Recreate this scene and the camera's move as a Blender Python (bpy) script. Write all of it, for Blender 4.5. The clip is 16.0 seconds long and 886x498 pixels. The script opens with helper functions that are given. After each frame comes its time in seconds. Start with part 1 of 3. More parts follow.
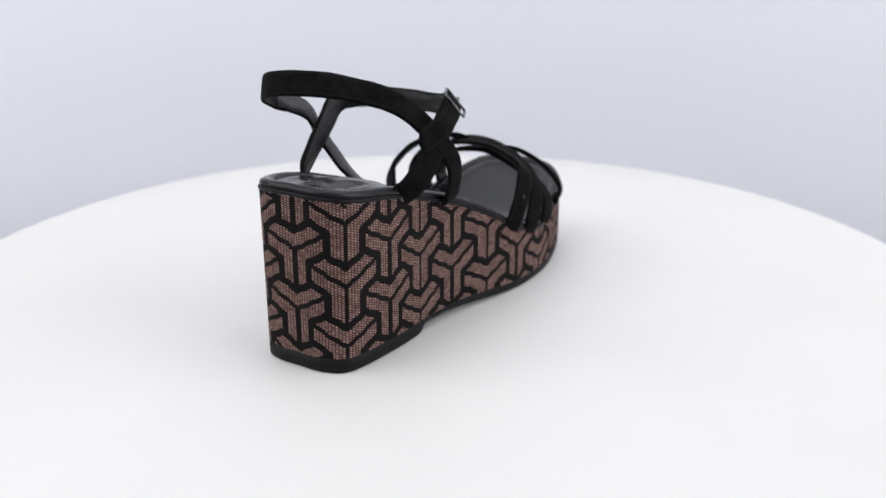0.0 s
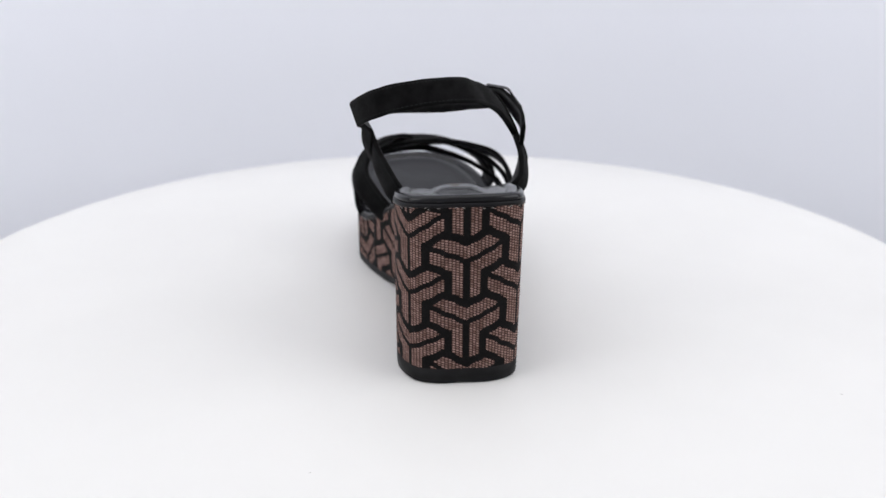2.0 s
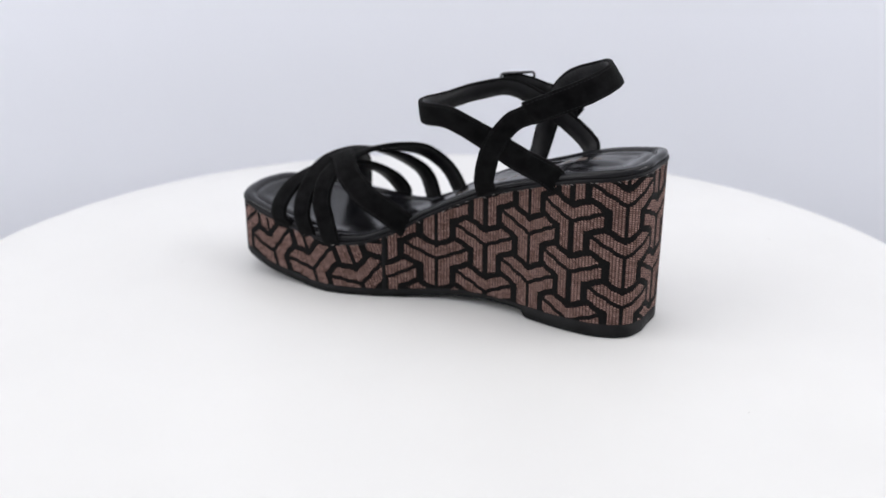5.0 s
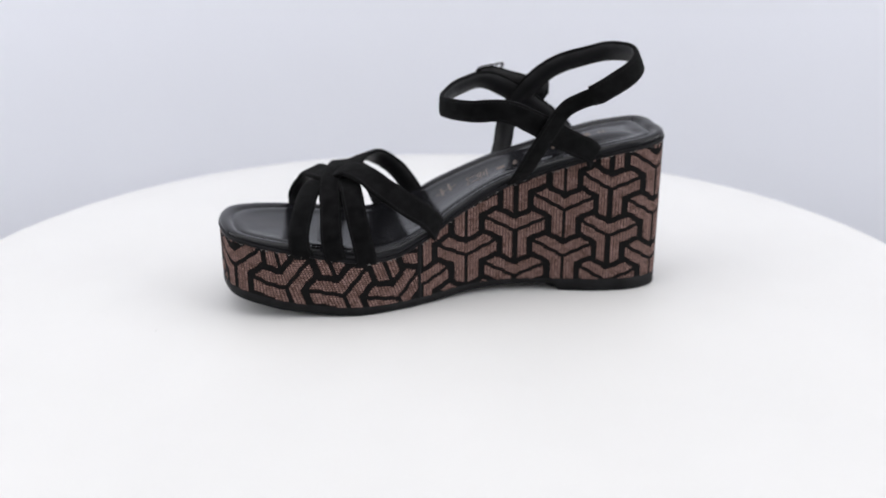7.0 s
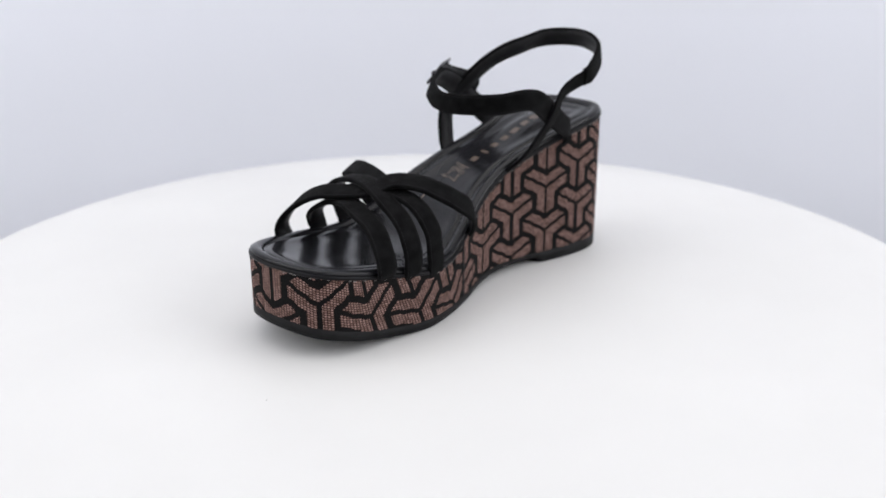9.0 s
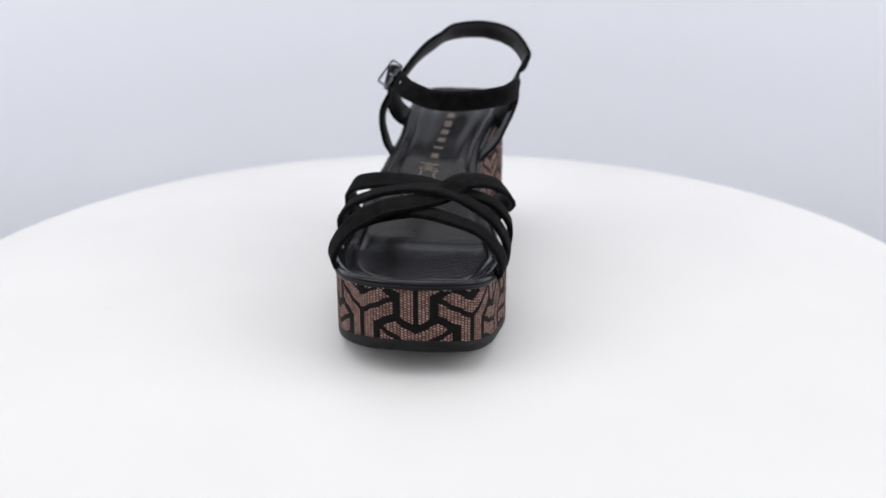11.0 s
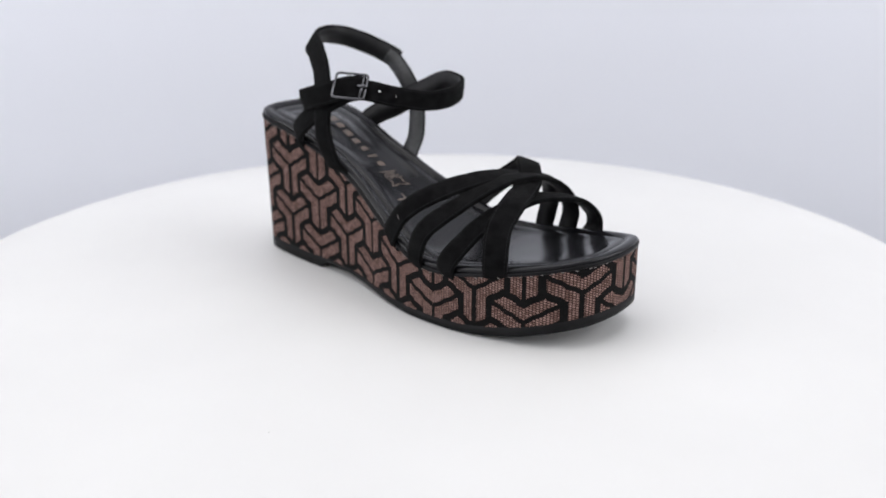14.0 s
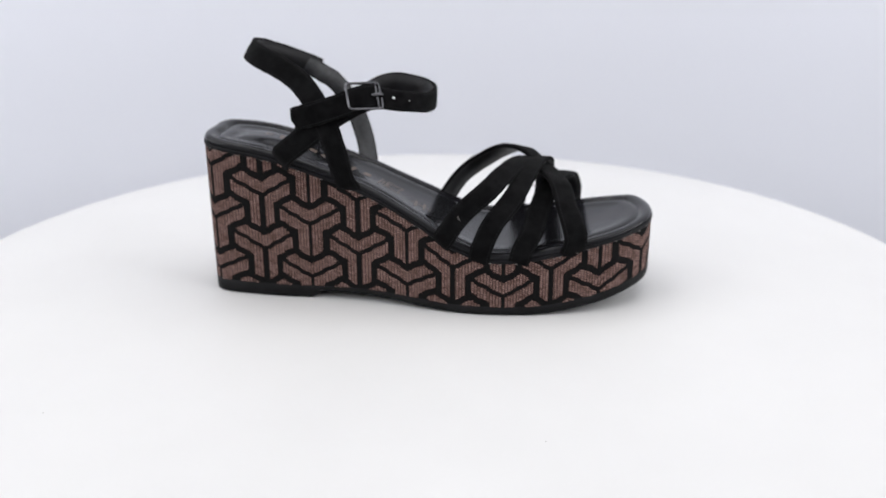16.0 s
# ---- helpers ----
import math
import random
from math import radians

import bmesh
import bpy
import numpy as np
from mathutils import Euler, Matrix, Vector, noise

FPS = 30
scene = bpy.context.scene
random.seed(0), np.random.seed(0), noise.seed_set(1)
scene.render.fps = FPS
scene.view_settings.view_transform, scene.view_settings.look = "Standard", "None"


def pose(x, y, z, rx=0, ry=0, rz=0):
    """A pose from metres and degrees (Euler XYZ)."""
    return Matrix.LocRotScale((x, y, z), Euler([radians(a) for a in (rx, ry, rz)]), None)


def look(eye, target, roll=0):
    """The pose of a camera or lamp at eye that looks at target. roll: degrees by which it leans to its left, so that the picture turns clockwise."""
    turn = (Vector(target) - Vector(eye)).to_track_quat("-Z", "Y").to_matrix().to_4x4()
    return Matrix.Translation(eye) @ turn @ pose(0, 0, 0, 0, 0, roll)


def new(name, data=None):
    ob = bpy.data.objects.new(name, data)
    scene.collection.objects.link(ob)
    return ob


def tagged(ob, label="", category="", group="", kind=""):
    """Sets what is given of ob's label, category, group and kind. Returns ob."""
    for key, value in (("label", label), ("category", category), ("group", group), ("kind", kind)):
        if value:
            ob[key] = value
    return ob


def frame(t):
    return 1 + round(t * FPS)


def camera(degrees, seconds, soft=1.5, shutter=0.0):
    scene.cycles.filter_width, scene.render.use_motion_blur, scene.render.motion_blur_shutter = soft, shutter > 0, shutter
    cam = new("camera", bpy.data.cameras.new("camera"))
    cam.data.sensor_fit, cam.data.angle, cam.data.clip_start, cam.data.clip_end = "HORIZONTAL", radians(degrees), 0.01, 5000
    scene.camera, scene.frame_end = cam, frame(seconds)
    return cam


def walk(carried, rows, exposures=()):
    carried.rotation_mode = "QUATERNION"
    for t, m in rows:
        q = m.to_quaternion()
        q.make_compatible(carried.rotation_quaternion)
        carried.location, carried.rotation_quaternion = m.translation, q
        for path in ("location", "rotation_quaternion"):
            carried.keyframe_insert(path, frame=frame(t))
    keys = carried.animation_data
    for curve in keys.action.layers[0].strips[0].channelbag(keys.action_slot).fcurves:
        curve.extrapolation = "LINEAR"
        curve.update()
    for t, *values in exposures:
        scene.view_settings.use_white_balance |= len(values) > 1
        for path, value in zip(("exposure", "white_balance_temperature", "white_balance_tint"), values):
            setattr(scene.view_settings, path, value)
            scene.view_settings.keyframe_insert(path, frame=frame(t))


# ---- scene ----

from mathutils.bvhtree import BVHTree

# ---------------- camera ----------------
CLIP = 16.0
EYE = (0.0, -0.520, 0.2090)
HEADING, DOWN, LEAN = radians(0.40), radians(20.08), -0.10
cam = camera(48.85, CLIP, soft=1.55)
AIM = Vector((math.sin(HEADING) * math.cos(DOWN), math.cos(HEADING) * math.cos(DOWN), -math.sin(DOWN)))
CAM_POSE = look(EYE, Vector(EYE) + AIM, LEAN)
cam.data.dof.use_dof = True
cam.data.dof.focus_distance = 0.43
cam.data.dof.aperture_fstop = 9.5
walk(cam, [(0.0, CAM_POSE), (CLIP, CAM_POSE)])

# ---------------- light ----------------
world = bpy.data.worlds.new("studio_air")
world.use_nodes = True
world.node_tree.nodes["Background"].inputs[0].default_value = (0.86, 0.90, 1.0, 1)
world.node_tree.nodes["Background"].inputs[1].default_value = 0.25
scene.world = world


def softbox(name, eye, target, sx, sy, watts, colour=(1, 1, 1)):
    lamp = bpy.data.lights.new(name, "AREA")
    lamp.shape, lamp.size, lamp.size_y, lamp.energy, lamp.color = "RECTANGLE", sx, sy, watts, colour
    ob = new(name, lamp)
    ob.matrix_world = look(eye, target)
    return ob


softbox("softbox_top", (-0.10, 0.15, 1.35), (0, 0.05, 0), 2.0, 1.6, 15.4, (1.0, 0.99, 0.985))
softbox("softbox_left", (-1.40, -0.35, 0.80), (0.0, 0.30, 0.12), 1.6, 1.2, 16.4, (0.985, 0.985, 1.0))
softbox("softbox_right", (1.40, -0.35, 0.80), (0.0, 0.30, 0.12), 1.6, 1.2, 20.6, (0.985, 0.985, 1.0))

# ---------------- materials ----------------


def material(name):
    m = bpy.data.materials.new(name)
    m.use_nodes = True
    nt = m.node_tree
    return m, nt, nt.nodes["Principled BSDF"]


def calc(nt, op, a, b=None, c=None):
    n = nt.nodes.new("ShaderNodeMath")
    n.operation = op
    for i, v in enumerate((a, b, c)):
        if v is None:
            continue
        if isinstance(v, (int, float)):
            n.inputs[i].default_value = v
        else:
            nt.links.new(v, n.inputs[i])
    return n.outputs[0]


def coords(nt, kind="Object"):
    return nt.nodes.new("ShaderNodeTexCoord").outputs[kind]


def noise_tex(nt, scale, detail=3, vec=None, rough=0.55):
    n = nt.nodes.new("ShaderNodeTexNoise")
    n.inputs["Scale"].default_value, n.inputs["Detail"].default_value, n.inputs["Roughness"].default_value = scale, detail, rough
    nt.links.new(vec if vec is not None else coords(nt), n.inputs["Vector"])
    return n.outputs["Fac"]


def ramp(nt, fac, lo, hi, c0, c1):
    n = nt.nodes.new("ShaderNodeValToRGB")
    n.color_ramp.elements[0].position, n.color_ramp.elements[1].position = lo, hi
    n.color_ramp.elements[0].color, n.color_ramp.elements[1].color = (*c0, 1), (*c1, 1)
    nt.links.new(fac, n.inputs[0])
    return n.outputs[0]


def bump(nt, height, strength, dist, bsdf):
    n = nt.nodes.new("ShaderNodeBump")
    n.inputs["Strength"].default_value, n.inputs["Distance"].default_value = strength, dist
    nt.links.new(height, n.inputs["Height"])
    nt.links.new(n.outputs[0], bsdf.inputs["Normal"])


def plain(name, c0, c1, rough, scale, metal=0.0, bump_scale=0, bump_size=0.0, strength=0.3, spec=0.5):
    m, nt, b = material(name)
    nt.links.new(ramp(nt, noise_tex(nt, scale), 0.3, 0.7, c0, c1), b.inputs["Base Color"])
    b.inputs["Metallic"].default_value = metal
    b.inputs["Specular IOR Level"].default_value = spec
    r = nt.nodes.new("ShaderNodeMapRange")
    r.inputs[3].default_value, r.inputs[4].default_value = rough * 0.85, rough * 1.15
    nt.links.new(noise_tex(nt, scale * 3.1), r.inputs[0])
    nt.links.new(r.outputs[0], b.inputs["Roughness"])
    if bump_scale:
        bump(nt, noise_tex(nt, bump_scale, 4), strength, bump_size, b)
    return m


MAT_TABLE = plain("white_laminate", (0.624, 0.622, 0.623), (0.650, 0.648, 0.648), 0.55, 9, 0, 400, 0.0001, 0.2)
MAT_BACKDROP = plain("backdrop_paper", (0.868, 0.886, 0.955), (0.882, 0.90, 0.97), 0.9, 3)
MAT_FLOOR = plain("grey_floor", (0.36, 0.36, 0.37), (0.42, 0.42, 0.43), 0.7, 4)
# for the unseen walls and ceiling; pale so that they bounce fill light
MAT_WALL = plain("bounce_white", (0.72, 0.72, 0.725), (0.77, 0.77, 0.775), 0.9, 2)
MAT_LEATHER = plain("black_leather", (0.005, 0.005, 0.006), (0.010, 0.010, 0.012), 0.42, 60, 0, 900, 0.0003, 0.2, 0.12)
MAT_FOOTBED = plain("footbed_leather", (0.007, 0.007, 0.0085), (0.013, 0.013, 0.0155), 0.19, 40, 0, 0, 0.0, 0.0, 0.21)
MAT_SOLE = plain("black_rubber", (0.006, 0.006, 0.0065), (0.012, 0.012, 0.013), 0.5, 120, 0, 800, 0.0003, 0.3, 0.09)


def suede():
    m, nt, b = material("black_suede")
    sep = nt.nodes.new("ShaderNodeSeparateXYZ")
    uv = nt.nodes.new("ShaderNodeUVMap")
    uv.uv_map = "strap"
    nt.links.new(uv.outputs[0], sep.inputs[0])
    # a row of stitches near each long edge
    edge = calc(nt, "LESS_THAN", calc(nt, "ABSOLUTE", calc(nt, "SUBTRACT", calc(nt, "ABSOLUTE", sep.outputs[1]), 0.40)), 0.022)
    dash = calc(nt, "GREATER_THAN", calc(nt, "FRACT", calc(nt, "DIVIDE", sep.outputs[0], 0.0019)), 0.35)
    stitch = calc(nt, "MULTIPLY", edge, dash)
    nap = ramp(nt, noise_tex(nt, 180, 5), 0.35, 0.75, (0.0024, 0.0024, 0.0027), (0.0080, 0.0080, 0.0086))
    mix = nt.nodes.new("ShaderNodeMixRGB")
    mix.inputs[2].default_value = (0.013, 0.013, 0.014, 1)
    nt.links.new(stitch, mix.inputs[0])
    nt.links.new(nap, mix.inputs[1])
    nt.links.new(mix.outputs[0], b.inputs["Base Color"])
    b.inputs["Roughness"].default_value = 0.95
    b.inputs["Specular IOR Level"].default_value = 0.04
    b.inputs["Sheen Weight"].default_value = 0.02
    b.inputs["Sheen Roughness"].default_value = 0.5
    height = calc(nt, "ADD", noise_tex(nt, 1600, 4), calc(nt, "MULTIPLY", calc(nt, "SUBTRACT", stitch, calc(nt, "MULTIPLY", edge, 0.8)), 0.8))
    bump(nt, height, 0.5, 0.0004, b)
    return m


MAT_SUEDE = suede()
MAT_LINING = plain("strap_lining", (0.006, 0.006, 0.007), (0.013, 0.013, 0.015), 0.50, 90, 0, 420, 0.0006, 0.5, 0.22)
MAT_ELASTIC = plain("grey_elastic", (0.016, 0.017, 0.019), (0.031, 0.032, 0.036), 0.45, 500, 0, 1200, 0.0004, 0.4, 0.4)
MAT_THREAD = plain("edge_thread", (0.10, 0.09, 0.085), (0.26, 0.24, 0.23), 0.8, 900)
MAT_DUST = plain("dust", (0.30, 0.29, 0.28), (0.42, 0.41, 0.40), 0.9, 800)
MAT_STITCH = plain("dark_thread", (0.018, 0.018, 0.02), (0.035, 0.035, 0.038), 0.6, 900)
MAT_EYELET = plain("eyelet_metal", (0.5, 0.5, 0.52), (0.65, 0.65, 0.66), 0.35, 300, 0.6)
MAT_PRINT = plain("gold_brown_print", (0.045, 0.035, 0.028), (0.15, 0.108, 0.085), 0.42, 700)
MAT_METAL = plain("gunmetal", (0.07, 0.07, 0.078), (0.15, 0.15, 0.16), 0.25, 300, 1.0)

# ---------------- woven three-armed pattern ----------------
PITCH = 0.0295


def jacquard():
    m, nt, b = material("woven_jacquard")
    sep = nt.nodes.new("ShaderNodeSeparateXYZ")
    uv = nt.nodes.new("ShaderNodeUVMap")
    uv.uv_map = "strip"
    nt.links.new(uv.outputs[0], sep.inputs[0])
    u0, v0 = sep.outputs[0], sep.outputs[1]
    # stitches: staggered beads in rows
    BEAD_U, BEAD_V = 0.00155, 0.00122
    col = calc(nt, "DIVIDE", u0, BEAD_U)
    shift = calc(nt, "MULTIPLY", calc(nt, "FLOORED_MODULO", calc(nt, "FLOOR", col), 2.0), 0.5)
    # each stitch leans a little
    lean = calc(nt, "MULTIPLY", calc(nt, "FRACT", col), 0.22)
    row = calc(nt, "ADD", calc(nt, "ADD", calc(nt, "DIVIDE", v0, BEAD_V), shift), lean)
    # the arms step from stitch to stitch along their edges
    mid_u = calc(nt, "MULTIPLY", calc(nt, "ADD", calc(nt, "FLOOR", col), 0.5), BEAD_U)
    mid_v = calc(nt, "MULTIPLY", calc(nt, "SUBTRACT", calc(nt, "ADD", calc(nt, "FLOOR", row), 0.5), calc(nt, "ADD", shift, lean)), BEAD_V)
    step = 0.48
    u = calc(nt, "DIVIDE", calc(nt, "ADD", calc(nt, "MULTIPLY", u0, 1 - step), calc(nt, "MULTIPLY", mid_u, step)), PITCH)
    v = calc(nt, "DIVIDE", calc(nt, "ADD", calc(nt, "MULTIPLY", v0, 1 - step), calc(nt, "MULTIPLY", mid_v, step)), PITCH)
    k = 2 / math.sqrt(3)
    s1 = calc(nt, "MULTIPLY", u, k)
    s2 = calc(nt, "ADD", calc(nt, "MULTIPLY", u, -0.5 * k), v)
    s3 = calc(nt, "SUBTRACT", calc(nt, "MULTIPLY", u, -0.5 * k), v)
    f = [calc(nt, "FRACT", s) for s in (s1, s2, s3)]
    two = calc(nt, "GREATER_THAN", calc(nt, "ADD", calc(nt, "ADD", f[0], f[1]), f[2]), 1.5)
    # distance from each lattice line, the same for both kinds of triangle
    d = [calc(nt, "ABSOLUTE", calc(nt, "SUBTRACT", x, two)) for x in f]
    w, h, g = 0.045, 0.246, 0.136
    one = calc(nt, "SUBTRACT", 1.0, two)
    bands = None
    for i in range(3):
        nxt = calc(nt, "ADD", calc(nt, "MULTIPLY", d[(i + 1) % 3], one), calc(nt, "MULTIPLY", d[(i + 2) % 3], two))
        band = calc(nt, "MULTIPLY", calc(nt, "GREATER_THAN", d[i], w), calc(nt, "LESS_THAN", d[i], h))
        band = calc(nt, "MULTIPLY", band, calc(nt, "GREATER_THAN", nxt, h + g))
        bands = band if bands is None else calc(nt, "MAXIMUM", bands, band)
    bx = calc(nt, "ABSOLUTE", calc(nt, "SINE", calc(nt, "MULTIPLY", col, math.pi)))
    by = calc(nt, "ABSOLUTE", calc(nt, "SINE", calc(nt, "MULTIPLY", row, math.pi)))
    bead = calc(nt, "MULTIPLY", calc(nt, "POWER", bx, 0.9), calc(nt, "POWER", by, 1.25))
    cell = nt.nodes.new("ShaderNodeCombineXYZ")
    nt.links.new(calc(nt, "FLOOR", col), cell.inputs[0])
    nt.links.new(calc(nt, "FLOOR", row), cell.inputs[1])
    each = nt.nodes.new("ShaderNodeTexWhiteNoise")
    nt.links.new(cell.outputs[0], each.inputs["Vector"])
    lot = calc(nt, "ADD", calc(nt, "MULTIPLY", noise_tex(nt, 260, 3), 0.6), calc(nt, "MULTIPLY", each.outputs["Value"], 0.4))
    thread = ramp(nt, lot, 0.25, 0.75, (0.20, 0.114, 0.095), (0.475, 0.300, 0.264))
    dark = nt.nodes.new("ShaderNodeMixRGB")
    dark.inputs[1].default_value = (0.022, 0.013, 0.012, 1)
    nt.links.new(bead, dark.inputs[0])
    nt.links.new(thread, dark.inputs[2])
    black = ramp(nt, noise_tex(nt, 1200, 3), 0.35, 0.8, (0.0025, 0.0025, 0.003), (0.010, 0.0095, 0.0095))
    mix = nt.nodes.new("ShaderNodeMixRGB")
    nt.links.new(bands, mix.inputs[0])
    nt.links.new(black, mix.inputs[1])
    nt.links.new(dark.outputs[0], mix.inputs[2])
    nt.links.new(mix.outputs[0], b.inputs["Base Color"])
    b.inputs["Roughness"].default_value = 0.85
    b.inputs["Specular IOR Level"].default_value = 0.10
    height = calc(nt, "ADD", calc(nt, "MULTIPLY", bands, calc(nt, "ADD", 0.4, calc(nt, "MULTIPLY", bead, 0.6))), calc(nt, "MULTIPLY", noise_tex(nt, 1500, 2), 0.25))
    bump(nt, height, 0.8, 0.0009, b)
    return m


MAT_WEAVE = jacquard()

# ---------------- helpers for meshes ----------------


def part(name, bm, mat, parent=None, label=""):
    me = bpy.data.meshes.new(name)
    bmesh.ops.recalc_face_normals(bm, faces=bm.faces)
    bm.to_mesh(me)
    bm.free()
    me.materials.append(mat)
    for p in me.polygons:
        p.use_smooth = True
    ob = new(name, me)
    if parent:
        ob.parent = parent
    if label:
        tagged(ob, label)
    return ob


def thing(name, label, category, kind="", group=""):
    return tagged(new(name), label, category, group, kind)


def curve_through(pts, n, closed=False):
    """Catmull-Rom points through control points."""
    pts = [Vector(p) for p in pts]
    m, out = len(pts), []
    for i in range(m if closed else m - 1):
        if closed:
            a, b, c, d = pts[i - 1], pts[i], pts[(i + 1) % m], pts[(i + 2) % m]
        else:
            b, c = pts[i], pts[i + 1]
            a = pts[i - 1] if i else b * 2 - c
            d = pts[i + 2] if i + 2 < m else c * 2 - b
        for k in range(n):
            u = k / n
            out.append(0.5 * (2 * b + (c - a) * u + (2 * a - 5 * b + 4 * c - d) * u * u + (3 * b - a - 3 * c + d) * u ** 3))
    if not closed:
        out.append(pts[-1].copy())
    return out


def interp(x, table):
    return float(np.interp(x, [t[0] for t in table], [t[1] for t in table]))


def smooth_profile(table, lo=-0.14, hi=0.14, n=281, width=5):
    xs = np.linspace(lo, hi, n)
    ys = np.interp(xs, [t[0] for t in table], [t[1] for t in table])
    ker = np.hanning(2 * width + 3)[1:-1]
    pad = np.pad(ys, width, mode="edge")
    ys = np.convolve(pad, ker / ker.sum(), mode="valid")
    return lambda x: float(np.interp(x, xs, ys))


# ---------------- the studio ----------------


def studio():
    # backdrop: a curved white screen close round the back of the turntable
    bm = bmesh.new()
    rings = []
    prof = [(0.600, -0.300), (0.600, -0.10), (0.600, 0.10), (0.600, 0.45), (0.600, 1.00)]
    prof = [(p.x, p.y) for p in curve_through([(a, b, 0) for a, b in prof], 6)]
    for k in range(49):
        a = radians(22 + 136 * k / 48)
        rings.append([bm.verts.new((r * math.cos(a), r * math.sin(a), z)) for r, z in prof])
    for a, b in zip(rings, rings[1:]):
        for i in range(len(prof) - 1):
            bm.faces.new((a[i], a[i + 1], b[i + 1], b[i]))
    bd = part("backdrop", bm, MAT_BACKDROP)
    tagged(bd, "pale blue-white matt screen curved round the back of the turntable", "backdrop", kind="structure")
    sol = bd.modifiers.new("thickness", "SOLIDIFY")
    sol.thickness = 0.004
    # added out of view: white walls and ceiling that bounce fill light, grey floor
    for name, size, at, mat in (
        ("floor", (4.6, 4.6, 0.06), (0, 0, -0.835), MAT_FLOOR), ("ceiling", (4.6, 4.6, 0.06), (0, 0, 1.65), MAT_WALL),
        ("wall_south", (4.6, 0.06, 2.6), (0, -2.1, 0.4), MAT_WALL), ("wall_north", (4.6, 0.06, 2.6), (0, 2.1, 0.4), MAT_WALL),
        ("wall_west", (0.06, 4.14, 2.6), (-2.1, 0, 0.4), MAT_WALL), ("wall_east", (0.06, 4.14, 2.6), (2.1, 0, 0.4), MAT_WALL)):
        bm = bmesh.new()
        bmesh.ops.create_cube(bm, size=1)
        bmesh.ops.scale(bm, vec=size, verts=bm.verts)
        ob = part(name, bm, mat)
        ob.location = at
        for p in ob.data.polygons:
            p.use_smooth = False
        tagged(ob, ("plain grey studio " if name == "floor" else "unseen matt white light-bouncing ") + name.split("_")[0], name.split("_")[0], kind="structure")


def turned(profile, segments=128):
    bm = bmesh.new()
    rings = []
    for k in range(segments):
        a = 2 * math.pi * k / segments
        rings.append([bm.verts.new((r * math.cos(a), r * math.sin(a), z)) for r, z in profile])
    for k in range(segments):
        a, b = rings[k], rings[(k + 1) % segments]
        for i in range(len(profile) - 1):
            bm.faces.new((a[i], b[i], b[i + 1], a[i + 1]))
    bmesh.ops.remove_doubles(bm, verts=bm.verts, dist=1e-5)
    return bm


TABLE_R = 0.2938


def turntable():
    t = thing("turntable", "round smooth white photo turntable with a thin rounded rim", "turntable")
    r = TABLE_R
    part("tabletop", turned([(0.0, 0), (r * 0.3, 0), (r * 0.6, 0), (r * 0.9, 0), (r - 0.003, 0), (r - 0.001, -0.0008), (r, -0.003), (r, -0.015), (r - 0.001, -0.017), (r - 0.004, -0.018), (0.0, -0.018)]), MAT_TABLE, t)
    part("drum", turned([(0.0, -0.018), (0.10, -0.018), (0.10, -0.045), (0.16, -0.05), (0.16, -0.804), (0, -0.804)], 64), MAT_TABLE, t, "white drum base")
    for k, (x, y, r) in enumerate(((0.1515, 0.0437, 0.0004), (-0.155, -0.164, 0.0005), (0.06, -0.17, 0.0004), (-0.19, 0.07, 0.0004))):
        bm = bmesh.new()
        bmesh.ops.create_icosphere(bm, subdivisions=1, radius=r)
        bmesh.ops.scale(bm, vec=(1.0, 0.6, 0.3), verts=bm.verts)
        sp = part("dust_speck", bm, MAT_DUST, t, "tiny grey dust speck")
        sp.location, sp.rotation_euler = (x, y, r * 0.3), (0, 0, k * 1.3)
    return t


studio()
table = turntable()

# ---------------- the sandal ----------------
LIFT, GROUND = 0.0013, -0.0009
# sandal space: x to the toe, y to the inner side, z up, origin on the turntable's axle
OUTLINE = [(-.1245, .002), (-.1247, -.0120), (-.1197, -.0236), (-.105, -.0281), (-.08, -.0292), (-.055, -.0300), (-.03, -.034), (-.005, -.0405), (.018, -.0450), (.04, -.0457),
           (.062, -.0432), (.085, -.0372), (.103, -.0285), (.1150, -.0150), (.1186, .003), (.1156, .0212), (.1092, .0318), (.0937, .0376), (.07, .0405), (.047, .0425),
           (.028, .0385), (.010, .0322), (-.008, .0252), (-.025, .0213), (-.045, .0213), (-.065, .0245), (-.085, .0287), (-.105, .0295), (-.1190, .0238), (-.1240, .014)]
RING = curve_through([(x, y, 0) for x, y in OUTLINE], 8, closed=True)
Z_TOP = smooth_profile([(-.125, .0832), (-.115, .081), (-.095, .078), (-.08, .0745), (-.06, .068), (-.048, .0642), (-.033, .0588), (-.02, .0525), (-.003, .0435), (.006, .0375), (.014, .0338), (.025, .0292), (.035, .0281), (.045, .0283), (.057, .030), (.071, .0325), (.086, .0355), (.10, .0385), (.1135, .0418), (.121, .0428)])
Z_LOW = smooth_profile([(-.125, .0055), (-.066, .0052), (-.055, .0052), (-.03, .0055), (-.01, .0045), (.01, .0030), (.03, .0028), (.05, .0030), (.06, .0035), (.073, .0052), (.088, .0080), (.10, .0112), (.113, .0150), (.121, .0175)])


def inset(ring, d):
    """The closed ring moved inwards by d."""
    n, out = len(ring), []
    for i, p in enumerate(ring):
        t = (ring[(i + 2) % n] - ring[i - 2]).normalized()
        out.append(Vector((p.x - t.y * d, p.y + t.x * d, 0)))
    return out


